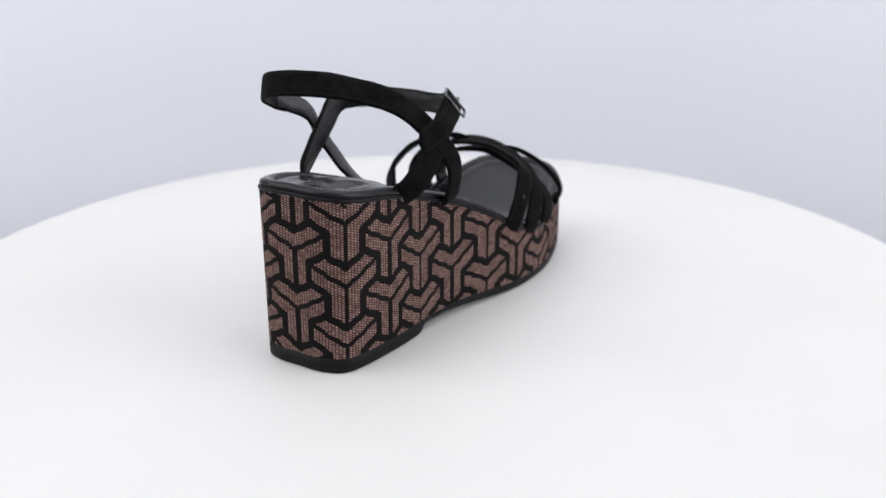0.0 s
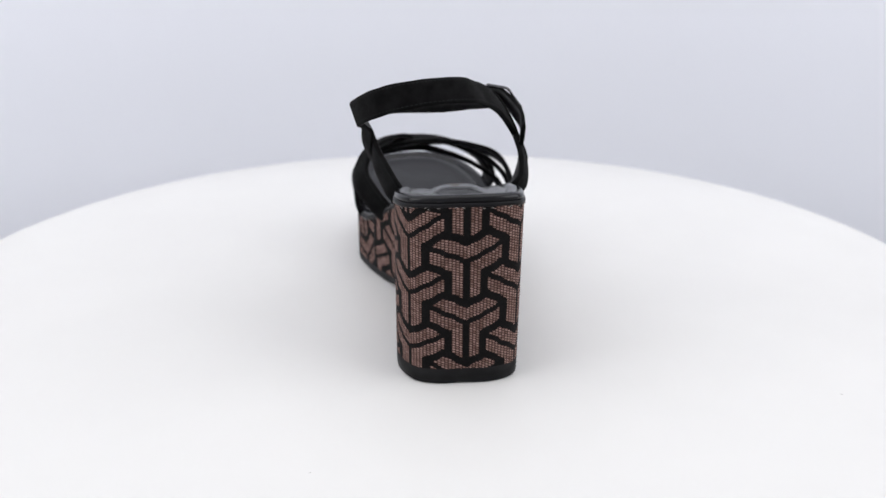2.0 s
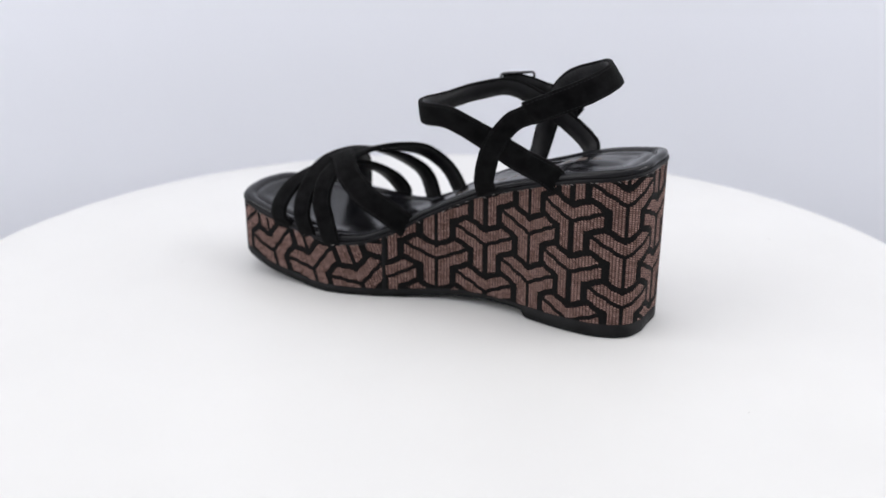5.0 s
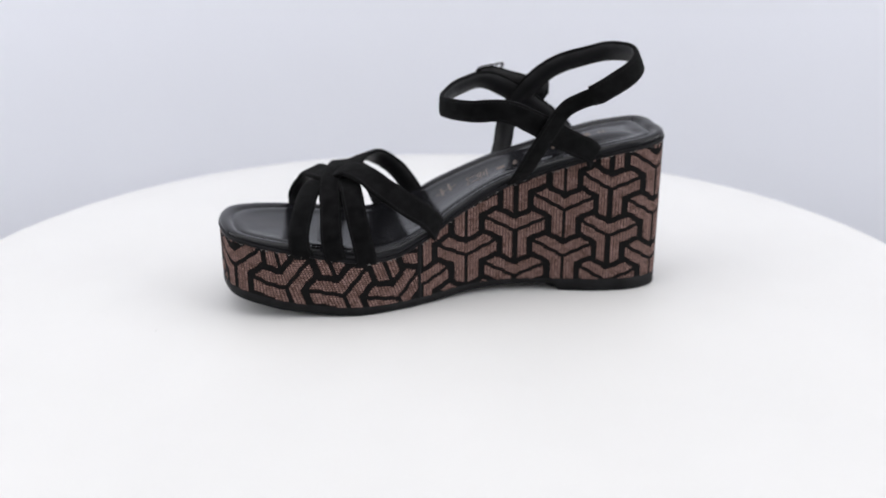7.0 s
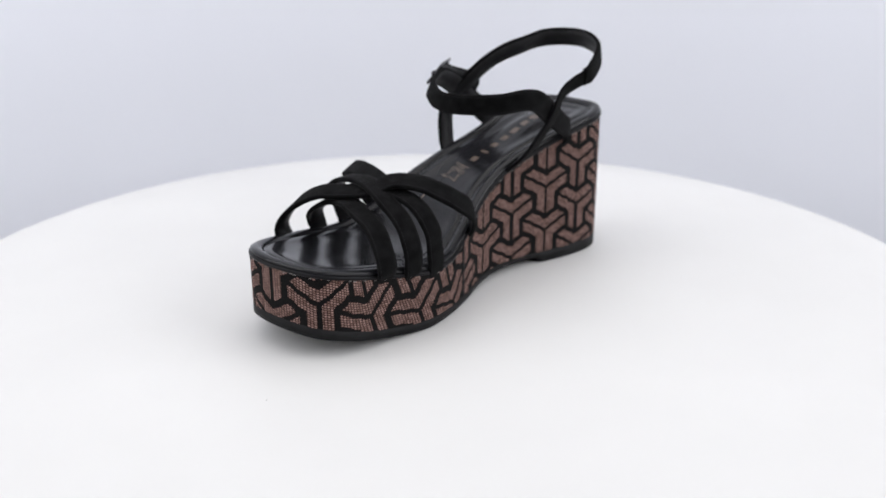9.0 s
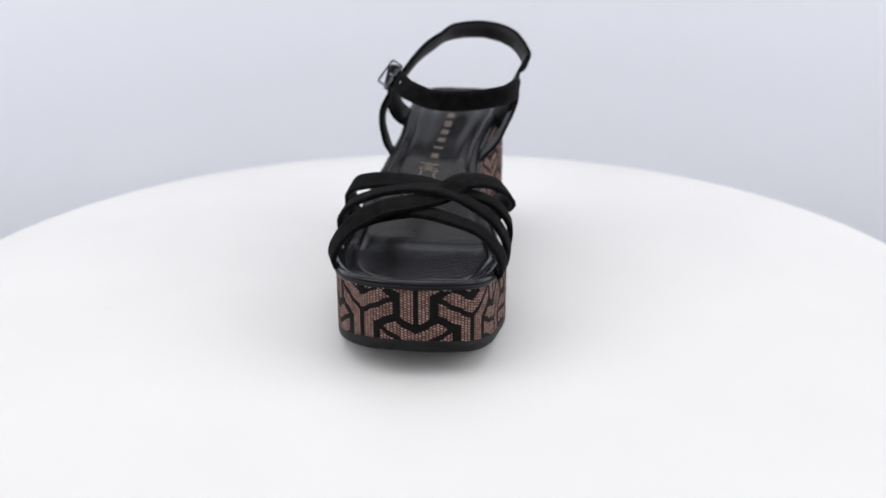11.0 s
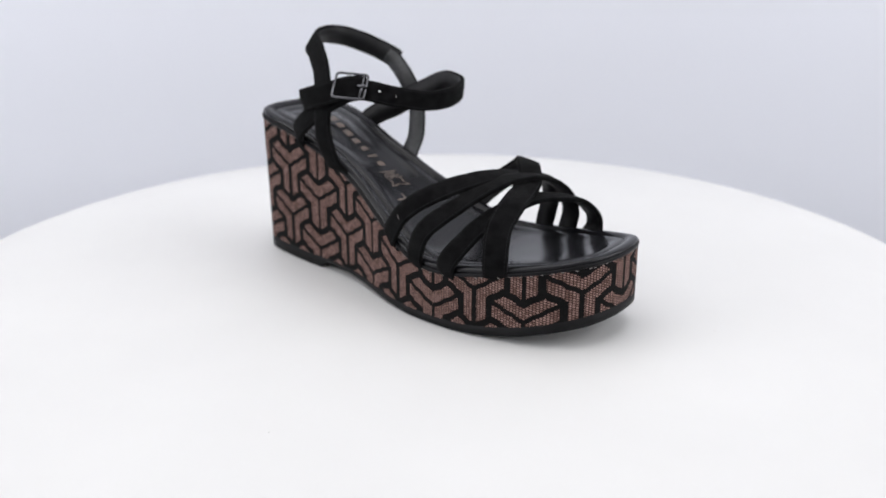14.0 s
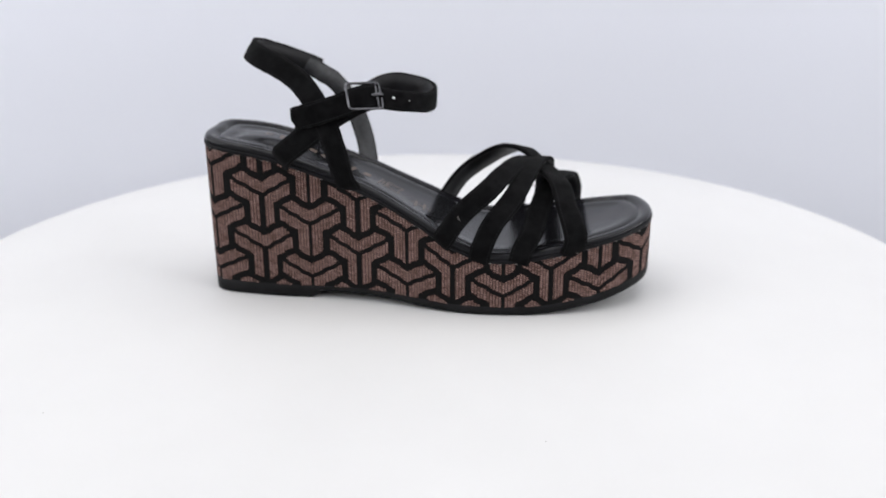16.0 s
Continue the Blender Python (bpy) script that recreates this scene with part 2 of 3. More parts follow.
def skin(bm, loops, close_first=False, close_last=False):
    vs = [[bm.verts.new(p) for p in lp] for lp in loops]
    n = len(vs[0])
    for a, b in zip(vs, vs[1:]):
        for i in range(n):
            bm.faces.new((a[i], a[(i + 1) % n], b[(i + 1) % n], b[i]))
    return vs


def cap(bm, ring_verts):
    """Close a ring that is long in x with quads across it."""
    n = len(ring_verts)
    lo = min(range(n), key=lambda i: ring_verts[i].co.x)
    seq = [ring_verts[(lo + i) % n] for i in range(n)]
    i, j = 0, n
    while j - i > 2:
        a, b, c, d = seq[i], seq[(i + 1)], seq[j - 1], seq[j % n]
        fs = [a, b, c] if d is a else [a, b, c, d]
        bm.faces.new(fs)
        i, j = i + 1, j - 1


def at_z(ring, fz, d=0.0):
    return [Vector((p.x, p.y, fz(p.x) + d)) for p in ring]


def leaned(x, y, z):
    """The outer heel corner draws in towards the ground."""
    k = min(max((-0.075 - x) / 0.035, 0), 1)
    return y + 0.0018 * k * k * (3 - 2 * k) * max(1 - z / 0.083, 0) * min(max((0.004 - y) / 0.02, 0), 1)


SEAM = 21 * 8 - 2
# columns of the pattern along the wall, its height and its pitch there
COLUMNS = [(-.16, -6), (-.1319, -5), (-.1039, -4), (-.0773, -3), (-.053, -2), (-.0254, -1), (.0017, 0), (.028, 1), (.0565, 2), (.082, 3), (.1088, 4), (.1363, 5), (.1615, 6), (.1881, 7), (.2131, 8), (.2393, 9), (.2678, 10), (.295, 11), (.322, 12), (.3486, 13), (.4534, 17)]
HEIGHTS = [(-.16, .036), (-.1319, .035), (-.09, .0327), (-.053, .0306), (-.0254, .0274), (0, .0278), (.0565, .0256), (.11, .0252), (.136, .0265), (.165, .0235), (.213, .0239), (.2678, .0280), (.322, .0264), (.3486, .0306), (.45, .0306)]
PITCHES = [(-.16, .0265), (-.025, .0265), (0, .029), (.05, .0303), (.45, .0302)]


def wedge(parent):
    ring = RING[SEAM:] + RING[:SEAM]
    ring = ring + [ring[0].copy()]
    s = [0.0]
    for a, b in zip(ring, ring[1:]):
        s.append(s[-1] + (b - a).length)
    heel = min(range(len(ring)), key=lambda i: abs(ring[i].x + .1245) + abs(ring[i].y - 0.002))
    s0 = s[heel]
    bm = bmesh.new()
    layer = bm.loops.layers.uv.new("strip")
    rows = 12
    grid, uvs = [], []
    for i, p in enumerate(ring):
        lo, hi = Z_LOW(p.x), Z_TOP(p.x)
        zs = [lo + (hi - lo) * k / rows for k in range(rows + 1)]
        grid.append([bm.verts.new((p.x, leaned(p.x, p.y, z), z)) for z in zs])
        uvs.append([strip_map(s[i] - s0, lo + (hi - lo) * k / rows) for k in range(rows + 1)])
    for i in range(len(ring) - 1):
        for k in range(rows):
            f = bm.faces.new((grid[i][k], grid[i + 1][k], grid[i + 1][k + 1], grid[i][k + 1]))
            for lp, (a, b) in zip(f.loops, ((i, k), (i + 1, k), (i + 1, k + 1), (i, k + 1))):
                lp[layer].uv = uvs[a][b]
    ob = part("wedge", bm, MAT_WEAVE, parent, "brown and black woven fabric wedge with interlocking three-armed pattern")
    return ob


def strip_map(u, z):
    v = (z - interp(u, HEIGHTS)) / interp(u, PITCHES) * PITCH
    w = interp(u, COLUMNS) * math.sqrt(0.75) * PITCH
    # the strip is cut askew on the inner side of the forefoot
    k = min(max((u - 0.325) / 0.035, 0), 1)
    a = radians(-20) * k * k * (3 - 2 * k)
    cu, cv = 13 * math.sqrt(0.75) * PITCH, -0.5 * PITCH
    du, dv = w - cu, v - cv
    return (cu + du * math.cos(a) - dv * math.sin(a), cv + du * math.sin(a) + dv * math.cos(a))


MIDDLE = [(-.125, .0), (-.08, .0), (-.045, -.005), (-.01, -.008), (.03, -.003), (.07, .001), (.121, .003)]


def inward(p, n, d):
    """A point of the outline moved in by d, towards the sole's middle line."""
    x = min(max(p.x, -0.099), 0.084)
    way = Vector((x - p.x, interp(x, MIDDLE) - p.y, 0)).normalized()
    return Vector((p.x, p.y, 0)) + way * (d / max(way.dot(n), 0.6))


def footbed(t):
    n = len(RING)
    normals = [(RING[(i + 3) % n] - RING[i - 3]).normalized() for i in range(n)]
    normals = [Vector((-q.y, q.x, 0)) for q in normals]
    prof = [(0.0040, -0.0004), (0.0014, -0.0002), (0.0006, 0.0006), (0.0002, 0.0018), (0.0004, 0.0028), (0.0012, 0.0036), (0.0025, 0.0042), (0.0040, 0.0043), (0.0054, 0.0039), (0.0064, 0.0032),
            (0.0070, 0.0026), (0.0073, 0.0025), (0.0077, 0.0027), (0.0088, 0.0032), (0.0103, 0.0034), (0.0120, 0.0033), (0.0140, 0.0029), (0.0160, 0.0025)]
    low = lambda x: 1 - 0.28 * min(max((x - 0.06) / 0.045, 0), 1)
    loops = [[Vector((q.x, q.y, Z_TOP(q.x) + z * low(q.x))) for q in (inward(p, m, d) for p, m in zip(RING, normals))] for d, z in prof]
    last = loops[-1]
    for k, dz in ((0.82, 0.0023), (0.62, 0.0020), (0.42, 0.0018), (0.2, 0.0017), (0.0, 0.0017)):
        ring = []
        for p in last:
            x = min(max(p.x, -0.099), 0.084)
            q = Vector((x + (p.x - x) * k, interp(x, MIDDLE) + (p.y - interp(x, MIDDLE)) * k, 0))
            # the seat of the heel is padded
            pad = 0.0033 * math.exp(-((q.x + 0.086) / 0.024) ** 2) * min((1 - k) / 0.5, 1)
            ring.append(Vector((q.x, q.y, Z_TOP(q.x) + dz * low(q.x) + pad)))
        loops.append(ring)
    bm = bmesh.new()
    skin(bm, loops)
    bmesh.ops.remove_doubles(bm, verts=bm.verts, dist=1e-6)
    bed = part("footbed", bm, MAT_FOOTBED, t, "glossy black padded leather footbed with a raised rim")
    # the seam sewn along the groove inside the rim
    bm = bmesh.new()
    run = 0.0
    line = [Vector((q.x, q.y, Z_TOP(q.x) + 0.0027)) for q in (inward(p, m, 0.0072) for p, m in zip(RING, normals))]
    for p, q in zip(line, line[1:] + line[:1]):
        d = q - p
        while run < d.length:
            c = p + d * (run / d.length)
            m = Matrix.Translation(c) @ d.to_track_quat("X", "Z").to_matrix().to_4x4() @ Matrix.Diagonal((0.0013, 0.0005, 0.0004, 1))
            if -0.085 < c.x < 0.005:
                bmesh.ops.create_cube(bm, size=1, matrix=m)
            run += 0.0026
        run -= d.length
    tagged(part("stitching", bm, MAT_STITCH, bed, "fine dark grey stitches along the rim"), kind="stuff")
    # welt between footbed and fabric
    bm = bmesh.new()
    pr = [(0.003, -0.0012), (-0.0002, -0.0012), (-0.0005, -0.0004), (-0.0003, 0.0006), (0.003, 0.0006)]
    skin(bm, [at_z(inset(RING, d), Z_TOP, z) for d, z in pr])
    part("welt", bm, MAT_LEATHER, t, "thin black leather welt")
    return bed


def edge_way(p):
    """Direction of the sole's upper edge beside p."""
    n = len(RING)
    i = min(range(n), key=lambda j: (RING[j].x - p.x) ** 2 + (RING[j].y - p.y) ** 2)
    a, b = RING[i - 2], RING[(i + 2) % n]
    return Vector((b.x - a.x, b.y - a.y, Z_TOP(b.x) - Z_TOP(a.x))).normalized()


def ribbon(path, outward, width, thick, inner=False, taper=None, point=0.0, cuts=(False, False)):
    """A strap along the path: rounded flat section, its broad side facing outward(p, k)."""
    n = len(path)
    bm = bmesh.new()
    h, e = 0.5, 0.5
    if inner:
        sect = [(-0.44, -0.62), (-0.44, -0.48), (0.0, -0.46), (0.44, -0.48), (0.44, -0.62), (0.0, -0.66)]
    else:
        sect = [(-0.5, -0.18), (-0.485, -0.42), (-0.44, -0.5), (0.0, -0.5), (0.44, -0.5), (0.485, -0.42), (0.5, -0.18), (0.5, 0.15), (0.485, 0.38), (0.44, 0.5), (0.25, 0.56), (0.0, 0.58), (-0.25, 0.56), (-0.44, 0.5), (-0.485, 0.38), (-0.5, 0.15)]
    layer = bm.loops.layers.uv.new("strap")
    rows, run = [], [0.0]
    for p, q in zip(path, path[1:]):
        run.append(run[-1] + (q - p).length)
    # sewn-in ends are cut along the sole's edge
    slants = []
    for cut, i in zip(cuts, (10, n - 11)):
        t = (path[min(i + 1, n - 1)] - path[max(i - 1, 0)]).normalized()
        o = Vector(outward(path[i], i / (n - 1)))
        w = t.cross((o - t * o.dot(t)).normalized())
        e = edge_way(path[i])
        slants.append(min(max(e.dot(t) / math.copysign(max(abs(e.dot(w)), 0.3), e.dot(w)), -1.1), 1.1) if cut else 0.0)
    for i, p in enumerate(path):
        k = i / (n - 1)
        t = (path[min(i + 1, n - 1)] - path[max(i - 1, 0)]).normalized()
        o = Vector(outward(p, k))
        o = (o - t * o.dot(t)).normalized()
        w = t.cross(o).normalized()
        ww = width * (taper(k) if taper else 1)
        skew = sum(c * min(max((0.022 - here) / 0.014, 0), 1) for c, here in zip(slants, (run[i], run[-1] - run[i])))
        jig = [noise.noise((p + w * (a * ww)) * 210 + Vector((b * 3, 1.7, 0))) * 0.00028 for a, b in sect]
        p = p + o * (noise.noise(p * 70) * 0.0005)
        rows.append([bm.verts.new(p + w * (a * ww + j * (1 if a > 0 else -1)) + o * (b * thick) + t * (a * ww * skew) + t * (point * (0.5 - abs(a)) * 2 if i == n - 1 else 0)) for (a, b), j in zip(sect, jig)])
    m = len(sect)
    for j, (a, b) in enumerate(zip(rows, rows[1:])):
        for i in range(m):
            i2 = (i + 1) % m
            f = bm.faces.new((a[i], a[i2], b[i2], b[i]))
            for lp, q in zip(f.loops, ((run[j], sect[i][0]), (run[j], sect[i2][0]), (run[j + 1], sect[i2][0]), (run[j + 1], sect[i][0]))):
                lp[layer].uv = q
    for r in (rows[0], rows[-1]):
        bm.faces.new(r)
    return bm


def strap(parent, name, pts, outward, width, thick=0.0023, label="", lining=True, taper=None, point=0.0, n=10, backing=MAT_LINING, backing_label="smooth black leather lining", cuts=(False, False)):
    pts = [Vector(p) for p in pts]
    # ends that are sewn in run on under the footbed's rim
    if cuts[0]:
        pts.insert(0, pts[0] + (pts[0] - pts[1]).normalized() * 0.003 + Vector((0, -0.0045 if pts[0].y > 0 else 0.0045, -0.003)))
    if cuts[1]:
        pts.append(pts[-1] + (pts[-1] - pts[-2]).normalized() * 0.003 + Vector((0, -0.0045 if pts[-1].y > 0 else 0.0045, -0.003)))
    path = curve_through(pts, n)
    ob = part(name, ribbon(path, outward, width, thick, taper=taper, point=point, cuts=cuts), MAT_SUEDE, parent, label)
    if lining:
        part("lining", ribbon(path, outward, width, thick, inner=True, taper=taper, cuts=cuts), backing, ob, backing_label)
    return ob


def forefoot_straps(t):
    out = lambda p, k: ((p.x - 0.05) * 0.25, p.y * 0.9, p.z - 0.030)
    # the rearmost band tips forwards where it climbs over the outer side
    tip = lambda p, k: ((p.x - 0.05) * 0.25 + 0.018 * interp(k, [(0, 0), (0.2, 0.4), (0.35, 1), (0.5, 0.6), (0.65, 0), (1, 0)]), p.y * 0.9, p.z - 0.030)
    # the three bands from the outer arch to the inner toe side
    over = lambda p, k: ((p.x - 0.05) * 0.25 + 0.016 * interp(k, [(0, 0), (0.1, 0.5), (0.22, 1), (0.36, 0.5), (0.48, 0), (1, 0)]), p.y * 0.9, p.z - 0.030)
    slim = lambda k: 1 - 0.03 * min(max((k - 0.5) / 0.25, 0), 1)
    for name, pts, width, face in (
        ("toe_strap", [(.0060, -.0426, .0366), (.0078, -.0448, .0400), (.0165, -.0450, .0530), (.0283, -.0395, .0630), (.0370, -.0239, .0682), (.0444, -.0051, .0699), (.0496, .0140, .0678), (.0488, .0330, .0630), (.0474, .0430, .0522), (.0450, .0434, .0400), (.0430, .0416, .0282)], 0.0112, tip),
        ("toe_strap", [(.0262, -.0452, .0288), (.0275, -.0466, .0360), (.0331, -.0453, .0484), (.0428, -.0344, .0590), (.0495, -.0157, .0672), (.0545, .0044, .0696), (.0594, .0223, .0655), (.0601, .0362, .0562), (.0606, .0434, .0436), (.0590, .0413, .0303)], 0.0112, out),
        ("toe_strap", [(.0470, -.0448, .0286), (.0485, -.0460, .0350), (.0533, -.0415, .0435), (.0560, -.0307, .0506), (.0600, -.0165, .0568), (.0649, -.0006, .0604), (.0700, .0152, .0592), (.0735, .0303, .0551), (.0765, .0397, .0468), (.0770, .0424, .0388), (.0755, .0396, .0332)], 0.0110, out)):
        strap(t, name, pts, face, width, label="black suede strap crossing the forefoot", taper=slim, cuts=(True, True))
    bm = bmesh.new()
    tube(bm, [Vector(p) for p in ((.0150, -.0462, .0528), (.0154, -.0466, .0520), (.0158, -.0467, .0512), (.0166, -.0468, .0506))], 0.00016, closed=False, sides=5)
    part("loose_thread", bm, MAT_THREAD, t, "tiny pale loose thread on the suede")
    # the band that weaves back across them to the inner arch
    strap(t, "cross_strap", [(.0745, -.0396, .0330), (.0755, -.0414, .0420), (.0710, -.0330, .0545), (.0674, -.0173, .0624), (.0626, -.0030, .0645), (.0572, .0098, .0670), (.0493, .0188, .0720), (.0412, .0282, .0708), (.0339, .0362, .0664), (.0262, .0398, .0612), (.0182, .0410, .0556), (.0105, .0368, .0490), (.0040, .0294, .0405)], over, 0.0128, label="black suede strap weaving back over the others", cuts=(True, True))


def ankle_out(p, k):
    v = Vector(((p.x + 0.058) * 0.55, p.y - 0.003, 0)).normalized()
    return v


def instep_out(p, k):
    v = Vector(((p.x + 0.058) * 0.55, p.y - 0.003, 0)).normalized()
    v.z = interp(k, [(0, 0), (0.12, 0.1), (0.22, 0.55), (0.34, 0.6), (0.44, 0.2), (0.54, -0.1), (0.66, -0.05), (0.8, 0.1), (1, 0)])
    return v


def heel_out(p, k):
    j = min(max((0.32 - k) / 0.2, 0), 1)
    v = ankle_out(p, k).lerp(Vector((-0.20, -0.98, 0)), j).lerp(Vector((-0.62, 0.78, 0)), min(max((k - 0.78) / 0.14, 0), 1))
    v.z = interp(k, [(0, 0), (0.3, 0.05), (0.45, 0.6), (0.58, 0.8), (0.68, 0.55), (0.8, 0.12), (1, 0)])
    return v


def elastic_out(p, k):
    j = min(max((k - 0.15) / 0.35, 0), 1)
    return Vector((-0.62, 0.78, 0)).lerp(Vector((-0.32, 0.94, 0)), j)


BUCKLE_AT = (-.0344, -.0300, .1098)


def ankle_straps(t):
    # round the back of the ankle, from the outer side
    strap(t, "heel_strap", [(-.0425, -.0314, .0622), (-.0452, -.0360, .0690), (-.0490, -.0384, .0860), (-.0575, -.0295, .1022), (-.0684, -.0206, .1146), (-.0813, -.0122, .1214), (-.0966, -.0018, .1265), (-.1044, .0195, .1269), (-.0962, .0368, .1216), (-.0785, .0446, .1138), (-.0725, .0443, .1112)], heel_out, 0.0122, label="black suede strap looped round the back of the ankle", taper=lambda k: 0.80 + 0.2 * min(k / 0.35, 1), cuts=(True, False))
    # elastic piece down to the inner side
    strap(t, "elastic_strap", [(-.0800, .0436, .1138), (-.0740, .0436, .1112), (-.0612, .0394, .1040), (-.0515, .0392, .0900), (-.0446, .0320, .0740), (-.0415, .0240, .0650), (-.0405, .0206, .0616)], elastic_out, 0.0104, thick=0.0017, label="narrow black elastic-backed strap", backing=MAT_ELASTIC, backing_label="dark grey elastic backing", cuts=(False, True))
    # over the instep, from the outer side to the inner side
    strap(t, "instep_strap", [(-.0800, -.0280, .0746), (-.0765, -.0335, .0800), (-.0631, -.0345, .0905), (-.0478, -.0318, .1012), (-.0309, -.0270, .1082), (-.0140, -.0175, .1055), (-.0040, -.0019, .1022), (-.0024, .0176, .1024), (-.0118, .0348, .1036), (-.0303, .0416, .1042), (-.0470, .0385, .0962), (-.0641, .0345, .0862), (-.0770, .0305, .0795), (-.0812, .0272, .0752)], instep_out, 0.0128, label="black suede instep strap fastened with a buckle", taper=lambda k: interp(k, [(0, 0.95), (0.2, 1), (0.32, 0.9), (0.45, 0.83), (0.62, 0.87), (0.75, 0.98), (1, 0.95)]), cuts=(True, True))
    # free end beyond the buckle
    strap(t, "strap_end", [(-.0270, -.0262, .1100), (-.0350, -.0312, .1100), (-.0480, -.0352, .1055), (-.0590, -.0356, .1022), (-.0695, -.0338, .0988)], instep_out_end, 0.0122, thick=0.0017, label="free pointed end of the instep strap", point=0.002)
    buckle(t)


def instep_out_end(p, k):
    return Vector((0.3, -0.9, 0.55 - 0.5 * k))


def tube(bm, pts, r, closed=True, sides=8):
    n = len(pts)
    rings = []
    for i, p in enumerate(pts):
        a = pts[(i - 1) % n] if closed or i else p
        b = pts[(i + 1) % n] if closed or i < n - 1 else p
        d = (b - a).normalized()
        u = d.orthogonal().normalized() if abs(d.z) > 0.95 else d.cross(Vector((0, 0, 1))).normalized()
        v = d.cross(u)
        rings.append([bm.verts.new(p + (u * math.cos(2 * math.pi * k / sides) + v * math.sin(2 * math.pi * k / sides)) * r) for k in range(sides)])
    for i in range(n if closed else n - 1):
        a, b = rings[i], rings[(i + 1) % n]
        for k in range(sides):
            bm.faces.new((a[k], a[(k + 1) % sides], b[(k + 1) % sides], b[k]))
    if not closed:
        bm.faces.new(rings[0])
        bm.faces.new(rings[-1])


def buckle(t):
    along = Vector((0.885, 0.455, -0.05)).normalized()
    out = Vector((0.383, -0.68, 0.625))
    out = (out - along * out.dot(along)).normalized()
    across = along.cross(out).normalized()
    m = Matrix((along, across, out)).transposed().to_4x4()
    m.translation = BUCKLE_AT
    a, b, r = 0.0090, 0.0073, 0.0018
    pts = []
    for cx, cy, q in ((a - r, b - r, 0), (-a + r, b - r, 90), (-a + r, -b + r, 180), (a - r, -b + r, 270)):
        for k in range(4):
            g = radians(q + 30 * k)
            pts.append(m @ Vector((cx + r * math.cos(g), cy + r * math.sin(g), 0.0014)))
    bm = bmesh.new()
    tube(bm, pts, 0.00068)
    bk = part("buckle", bm, MAT_METAL, t, "dark gunmetal rectangular buckle")
    bm = bmesh.new()
    tube(bm, [m @ Vector(p) for p in ((0.0040, 0, 0.0020), (0.0055, 0, 0.0026), (0.0075, 0, 0.0028), (0.0100, 0, 0.0022))], 0.0009, closed=False)
    part("prong", bm, MAT_METAL, bk)
    bm = bmesh.new()
    tube(bm, [m @ Vector((0.0068, y, 0.0017)) for y in (-0.0070, 0.0, 0.0070)], 0.0007, closed=False)
    part("hinge_bar", bm, MAT_METAL, bk)
    # eyelets along the strap
    for q, size in (((-.0205, -.0216, .1076), 0.0006), ((-.0130, -.0166, .1052), 0.0003)):
        bm = bmesh.new()
        c, o = Vector(q), Vector((0.42, -0.78, 0.46)).normalized()
        bmesh.ops.create_circle(bm, cap_ends=True, segments=12, radius=size, matrix=Matrix.Translation(c + o * 0.0016) @ o.to_track_quat("Z", "Y").to_matrix().to_4x4())
        part("eyelet", bm, MAT_EYELET, t, "small pale punched eyelet")


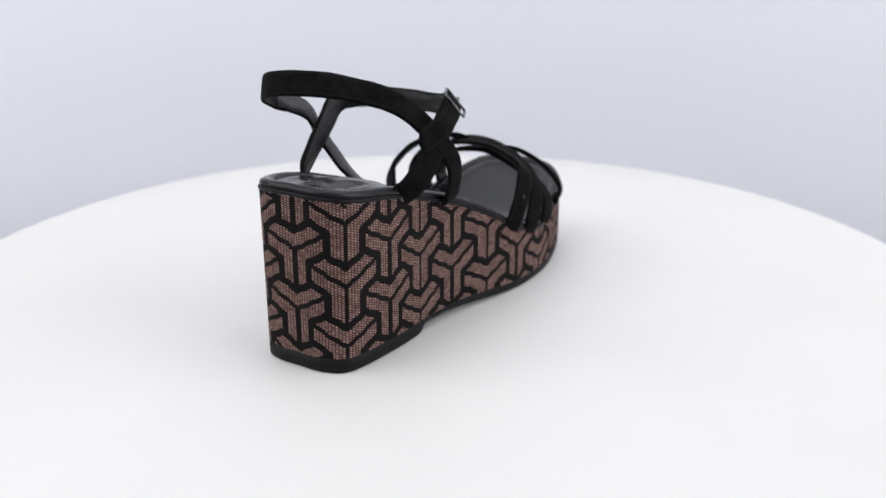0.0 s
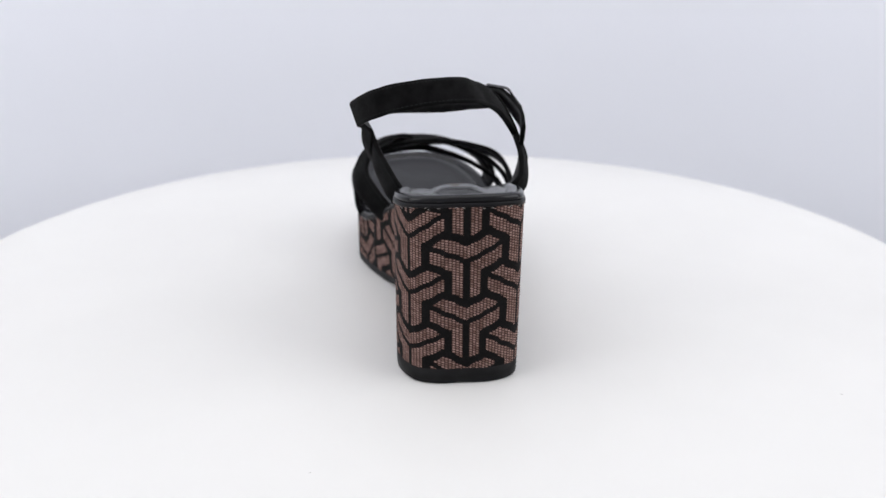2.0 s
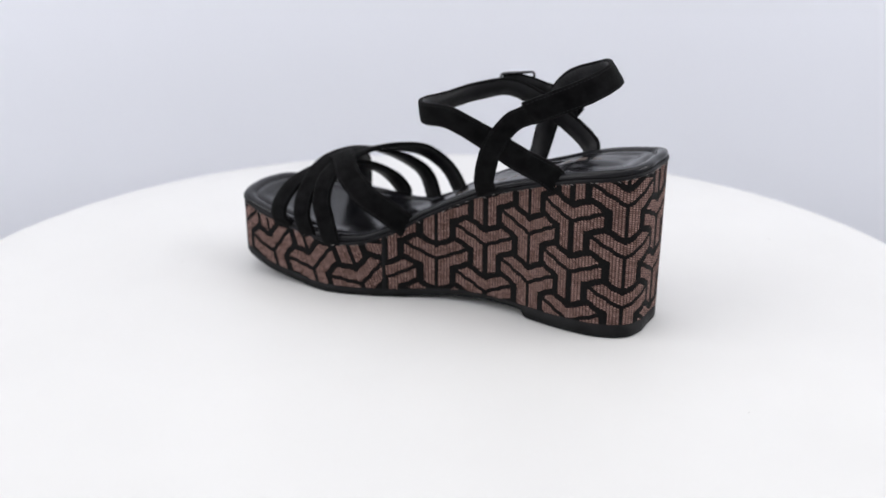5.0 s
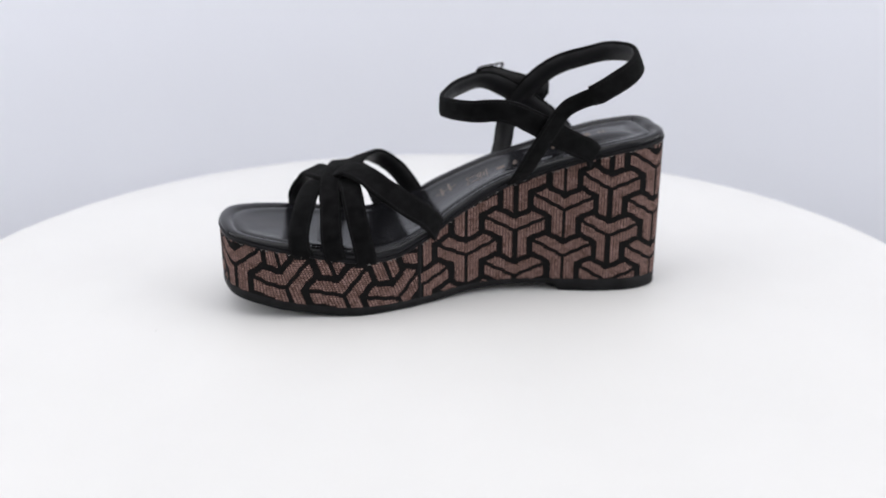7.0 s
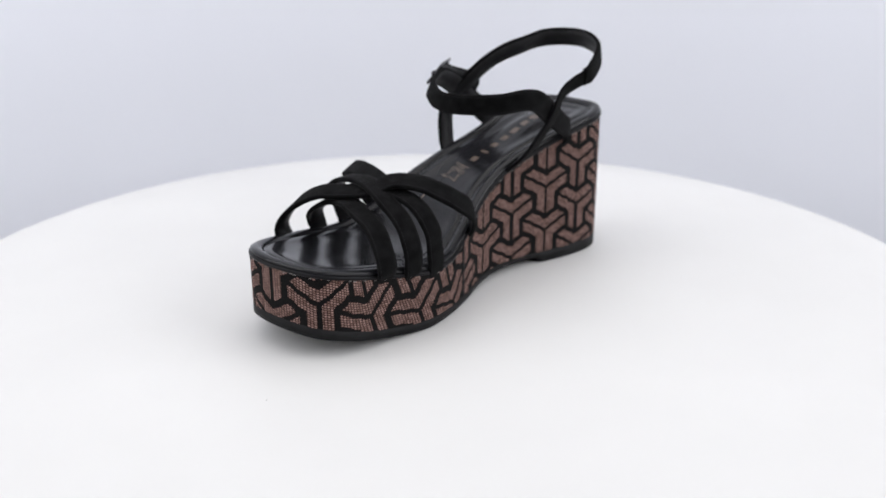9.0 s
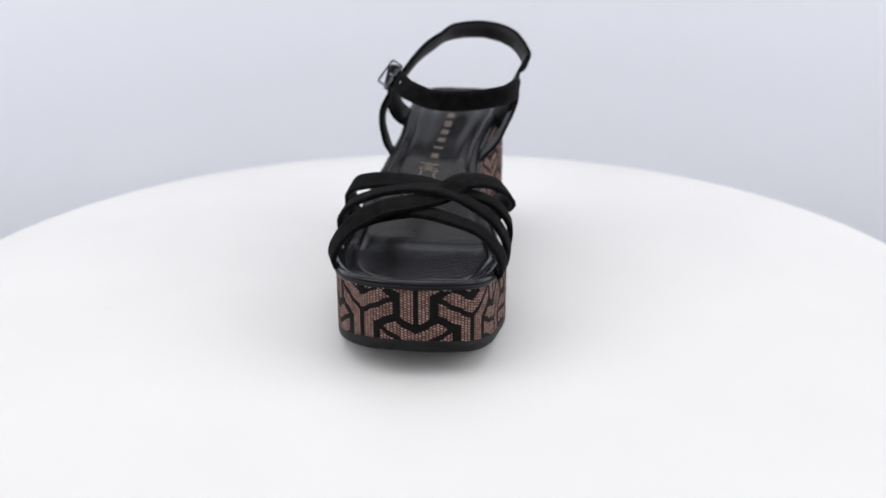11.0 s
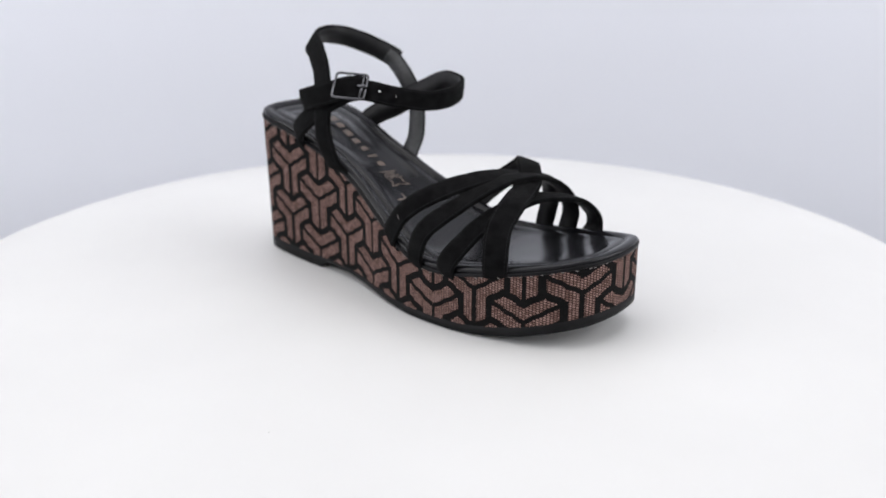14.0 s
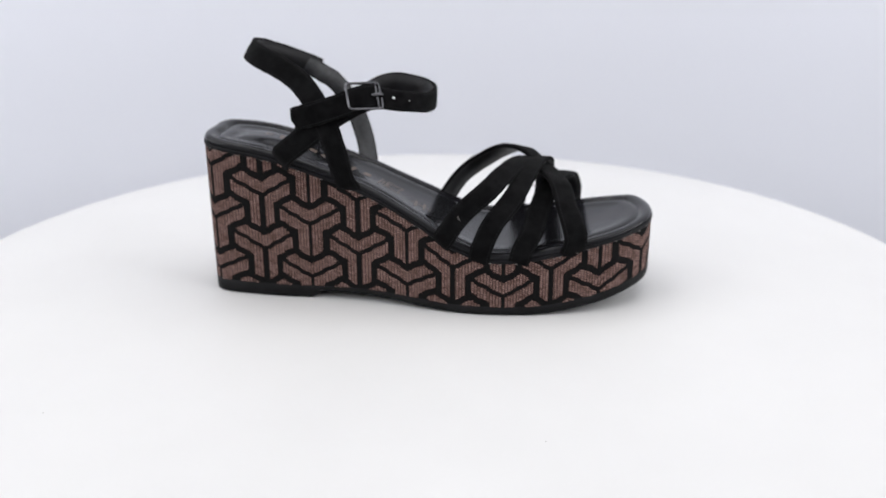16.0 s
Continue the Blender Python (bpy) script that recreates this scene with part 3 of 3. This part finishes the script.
def prints(t):
    """Worn gold-brown stamps on the footbed: plain bars and marks laid on the leather."""
    bed = next(o for o in t.children if o.name.startswith("footbed"))
    tree = BVHTree.FromPolygons([v.co for v in bed.data.vertices], [p.vertices for p in bed.data.polygons])

    def lay(name, shapes, x, y, turn):
        c, sn = math.cos(turn), math.sin(turn)
        bm = bmesh.new()
        for shape in shapes if isinstance(shapes[0], list) else [shapes]:
            p, q, r, t4 = [Vector(v) for v in shape]
            grid = []
            for i in range(6):
                row = []
                for j in range(6):
                    a, b = p.lerp(q, i / 5).lerp(t4.lerp(r, i / 5), j / 5)
                    px, py = x + a * c - b * sn, y + a * sn + b * c
                    hit = tree.ray_cast(Vector((px, py, 0.3)), Vector((0, 0, -1)))[0]
                    row.append(bm.verts.new((px, py, hit.z + 0.00012)))
                grid.append(row)
            for i in range(5):
                for j in range(5):
                    bm.faces.new((grid[i][j], grid[i + 1][j], grid[i + 1][j + 1], grid[i][j + 1]))
        part(name, bm, MAT_PRINT, bed, "worn gold-brown stamped mark")

    def outline(shape, d):
        """A thin closed band along the shape's edge, in quads."""
        big = [(a * (1 + d), b * (1 + d)) for a, b in shape]
        small = [(a * (1 - d), b * (1 - d)) for a, b in shape]
        n = len(shape)
        return [[big[i], big[(i + 1) % n], small[(i + 1) % n], small[i]] for i in range(n)]

    def bar_at(x, y, w, h):
        return [(x - w, y - h), (x + w, y - h), (x + w, y + h), (x - w, y + h)]

    def bar(w, h):
        return bar_at(0, 0, w, h)

    # a row of bars along the middle of the arch
    a, b = Vector((-0.0840, 0.0004)), Vector((-0.0375, -0.0058))
    turn = math.atan2(b.y - a.y, b.x - a.x)
    for i, lean in enumerate((0.1, -0.05, 0.05, 0.0, 0.08, -0.05, 0.03)):
        p = a.lerp(b, i / 6)
        lay("stamp_bar", bar((0.0026, 0.0022, 0.0027, 0.0022, 0.0018, 0.0010, 0.0021)[i], 0.0030 if i in (0, 5) else 0.0022), p.x, p.y, turn + lean)
    # hide-shaped mark, with small bars before it
    hide = [(-.0032, -.0056), (-.0014, -.0038), (.0010, -.0038), (.0032, -.0058), (.0032, -.0030), (.0022, 0), (.0032, .0030), (.0032, .0058), (.0010, .0038), (-.0014, .0038), (-.0032, .0056), (-.0025, .0018), (-.0040, 0), (-.0025, -.0018)]
    lay("stamp_mark", outline(hide, 0.14), -0.0222, -0.0082, turn)
    for k in range(3):
        lay("stamp_bar", bar(0.0004, (0.0056, 0.0036, 0.0050)[k]), -0.0300 + 0.0017 * k, -0.0080, turn)
    # mark of two upright strokes with a bar across
    for k, (w, h, dx, dy) in enumerate(((0.0006, 0.0056, -0.0022, 0), (0.0006, 0.0056, 0.0022, 0.001), (0.0058, 0.0006, 0.0, 0.0008))):
        lay("stamp_mark", bar(w, h), -0.0076 + dx, -0.0148 + dy, turn + 0.15 + 0.0002 * k)
    # size mark at the heel
    lay("stamp_bar", bar(0.0007, 0.0020), -0.0940, 0.0018, 0.0)
    lay("stamp_bar", bar(0.0007, 0.0020), -0.0915, 0.0018, 0.0)


def edge_threads(t):
    """Short pale stitches and frayed threads along the fabric's upper edge."""
    rnd = random.Random(5)
    bm = bmesh.new()
    n = len(RING)
    ring = inset(RING, -0.0004)
    i = 0
    while i < n:
        p, q = ring[i], ring[(i + 1) % n]
        d = (q - p).normalized()
        z = Z_TOP(p.x) - 0.0014 + rnd.uniform(-0.0004, 0.0003)
        size = (rnd.uniform(0.0009, 0.0018), 0.0003, rnd.uniform(0.00022, 0.0004))
        m = Matrix.Translation((p.x, p.y, z)) @ Matrix.Rotation(math.atan2(d.y, d.x), 4, "Z") @ Matrix.Rotation(rnd.uniform(-0.4, 0.4), 4, "Y")
        bmesh.ops.create_cube(bm, size=1, matrix=m @ Matrix.Diagonal((*size, 1)))
        i += rnd.choice((1, 2, 2, 3, 5))
    tagged(part("edge_threads", bm, MAT_THREAD, t, "frayed pale threads"), kind="stuff")


def seam(t):
    """The dark joint where the fabric's ends meet on the inner side."""
    p = RING[SEAM]
    q = RING[SEAM + 1]
    d = (q - p).normalized()
    n = Vector((-d.y, d.x, 0)) * -1
    if n.y < 0:
        n = -n
    bm = bmesh.new()
    lo, hi = Z_LOW(p.x), Z_TOP(p.x)
    cols = []
    for a, h in ((-0.0011, 0.0001), (-0.0005, 0.0005), (0.0, 0.0006), (0.0005, 0.0005), (0.0011, 0.0001)):
        cols.append([bm.verts.new((p.x + d.x * a + n.x * h, p.y + d.y * a + n.y * h, lo + (hi - lo) * k / 10)) for k in range(11)])
    for a, b in zip(cols, cols[1:]):
        for k in range(10):
            bm.faces.new((a[k], b[k], b[k + 1], a[k + 1]))
    part("seam", bm, MAT_SOLE, t, "dark sewn seam in the fabric")


def sandal():
    t = thing("sandal", "black suede strappy wedge sandal on a white turntable", "sandal")
    wedge(t)
    # outsole
    bm = bmesh.new()
    zl = lambda x: Z_LOW(x)
    zb0 = smooth_profile([(-.125, 0.0), (-.066, 0.0), (-.0645, 0.0), (-.063, .0040), (-.04, .0042), (-.015, .0026), (.005, .0006), (.02, 0), (.05, .0), (.06, .0006), (.073, .0022), (.088, .0048), (.10, .0079), (.113, .0114), (.121, .0140)], width=1)
    zb = lambda x: zb0(x) - LIFT + GROUND
    loops = [at_z(inset(RING, 0.004), zb), at_z(inset(RING, 0.0010), zb), at_z(RING, zb, 0.0008), at_z(RING, zl), at_z(inset(RING, 0.004), zl)]
    loops = [[Vector((p.x, leaned(p.x, p.y, p.z), p.z)) for p in lp] for lp in loops]
    vs = skin(bm, loops)
    cap(bm, vs[0])
    cap(bm, vs[-1])
    part("outsole", bm, MAT_SOLE, t, "black rubber outsole with a stepped heel pad")
    footbed(t)
    forefoot_straps(t)
    ankle_straps(t)
    prints(t)
    seam(t)
    edge_threads(t)
    return t


shoe = sandal()


# ---------------- motion ----------------
SPIN, START = 18.465, 59.3


def motions():
    rows = [(0.5 * k, START + SPIN * 0.5 * k) for k in range(33)]
    walk(shoe, [(t, pose(0, 0, LIFT, 0, 0, a)) for t, a in rows])
    walk(table, [(t, pose(0, 0, GROUND, 0, 0, a)) for t, a in rows])


motions()
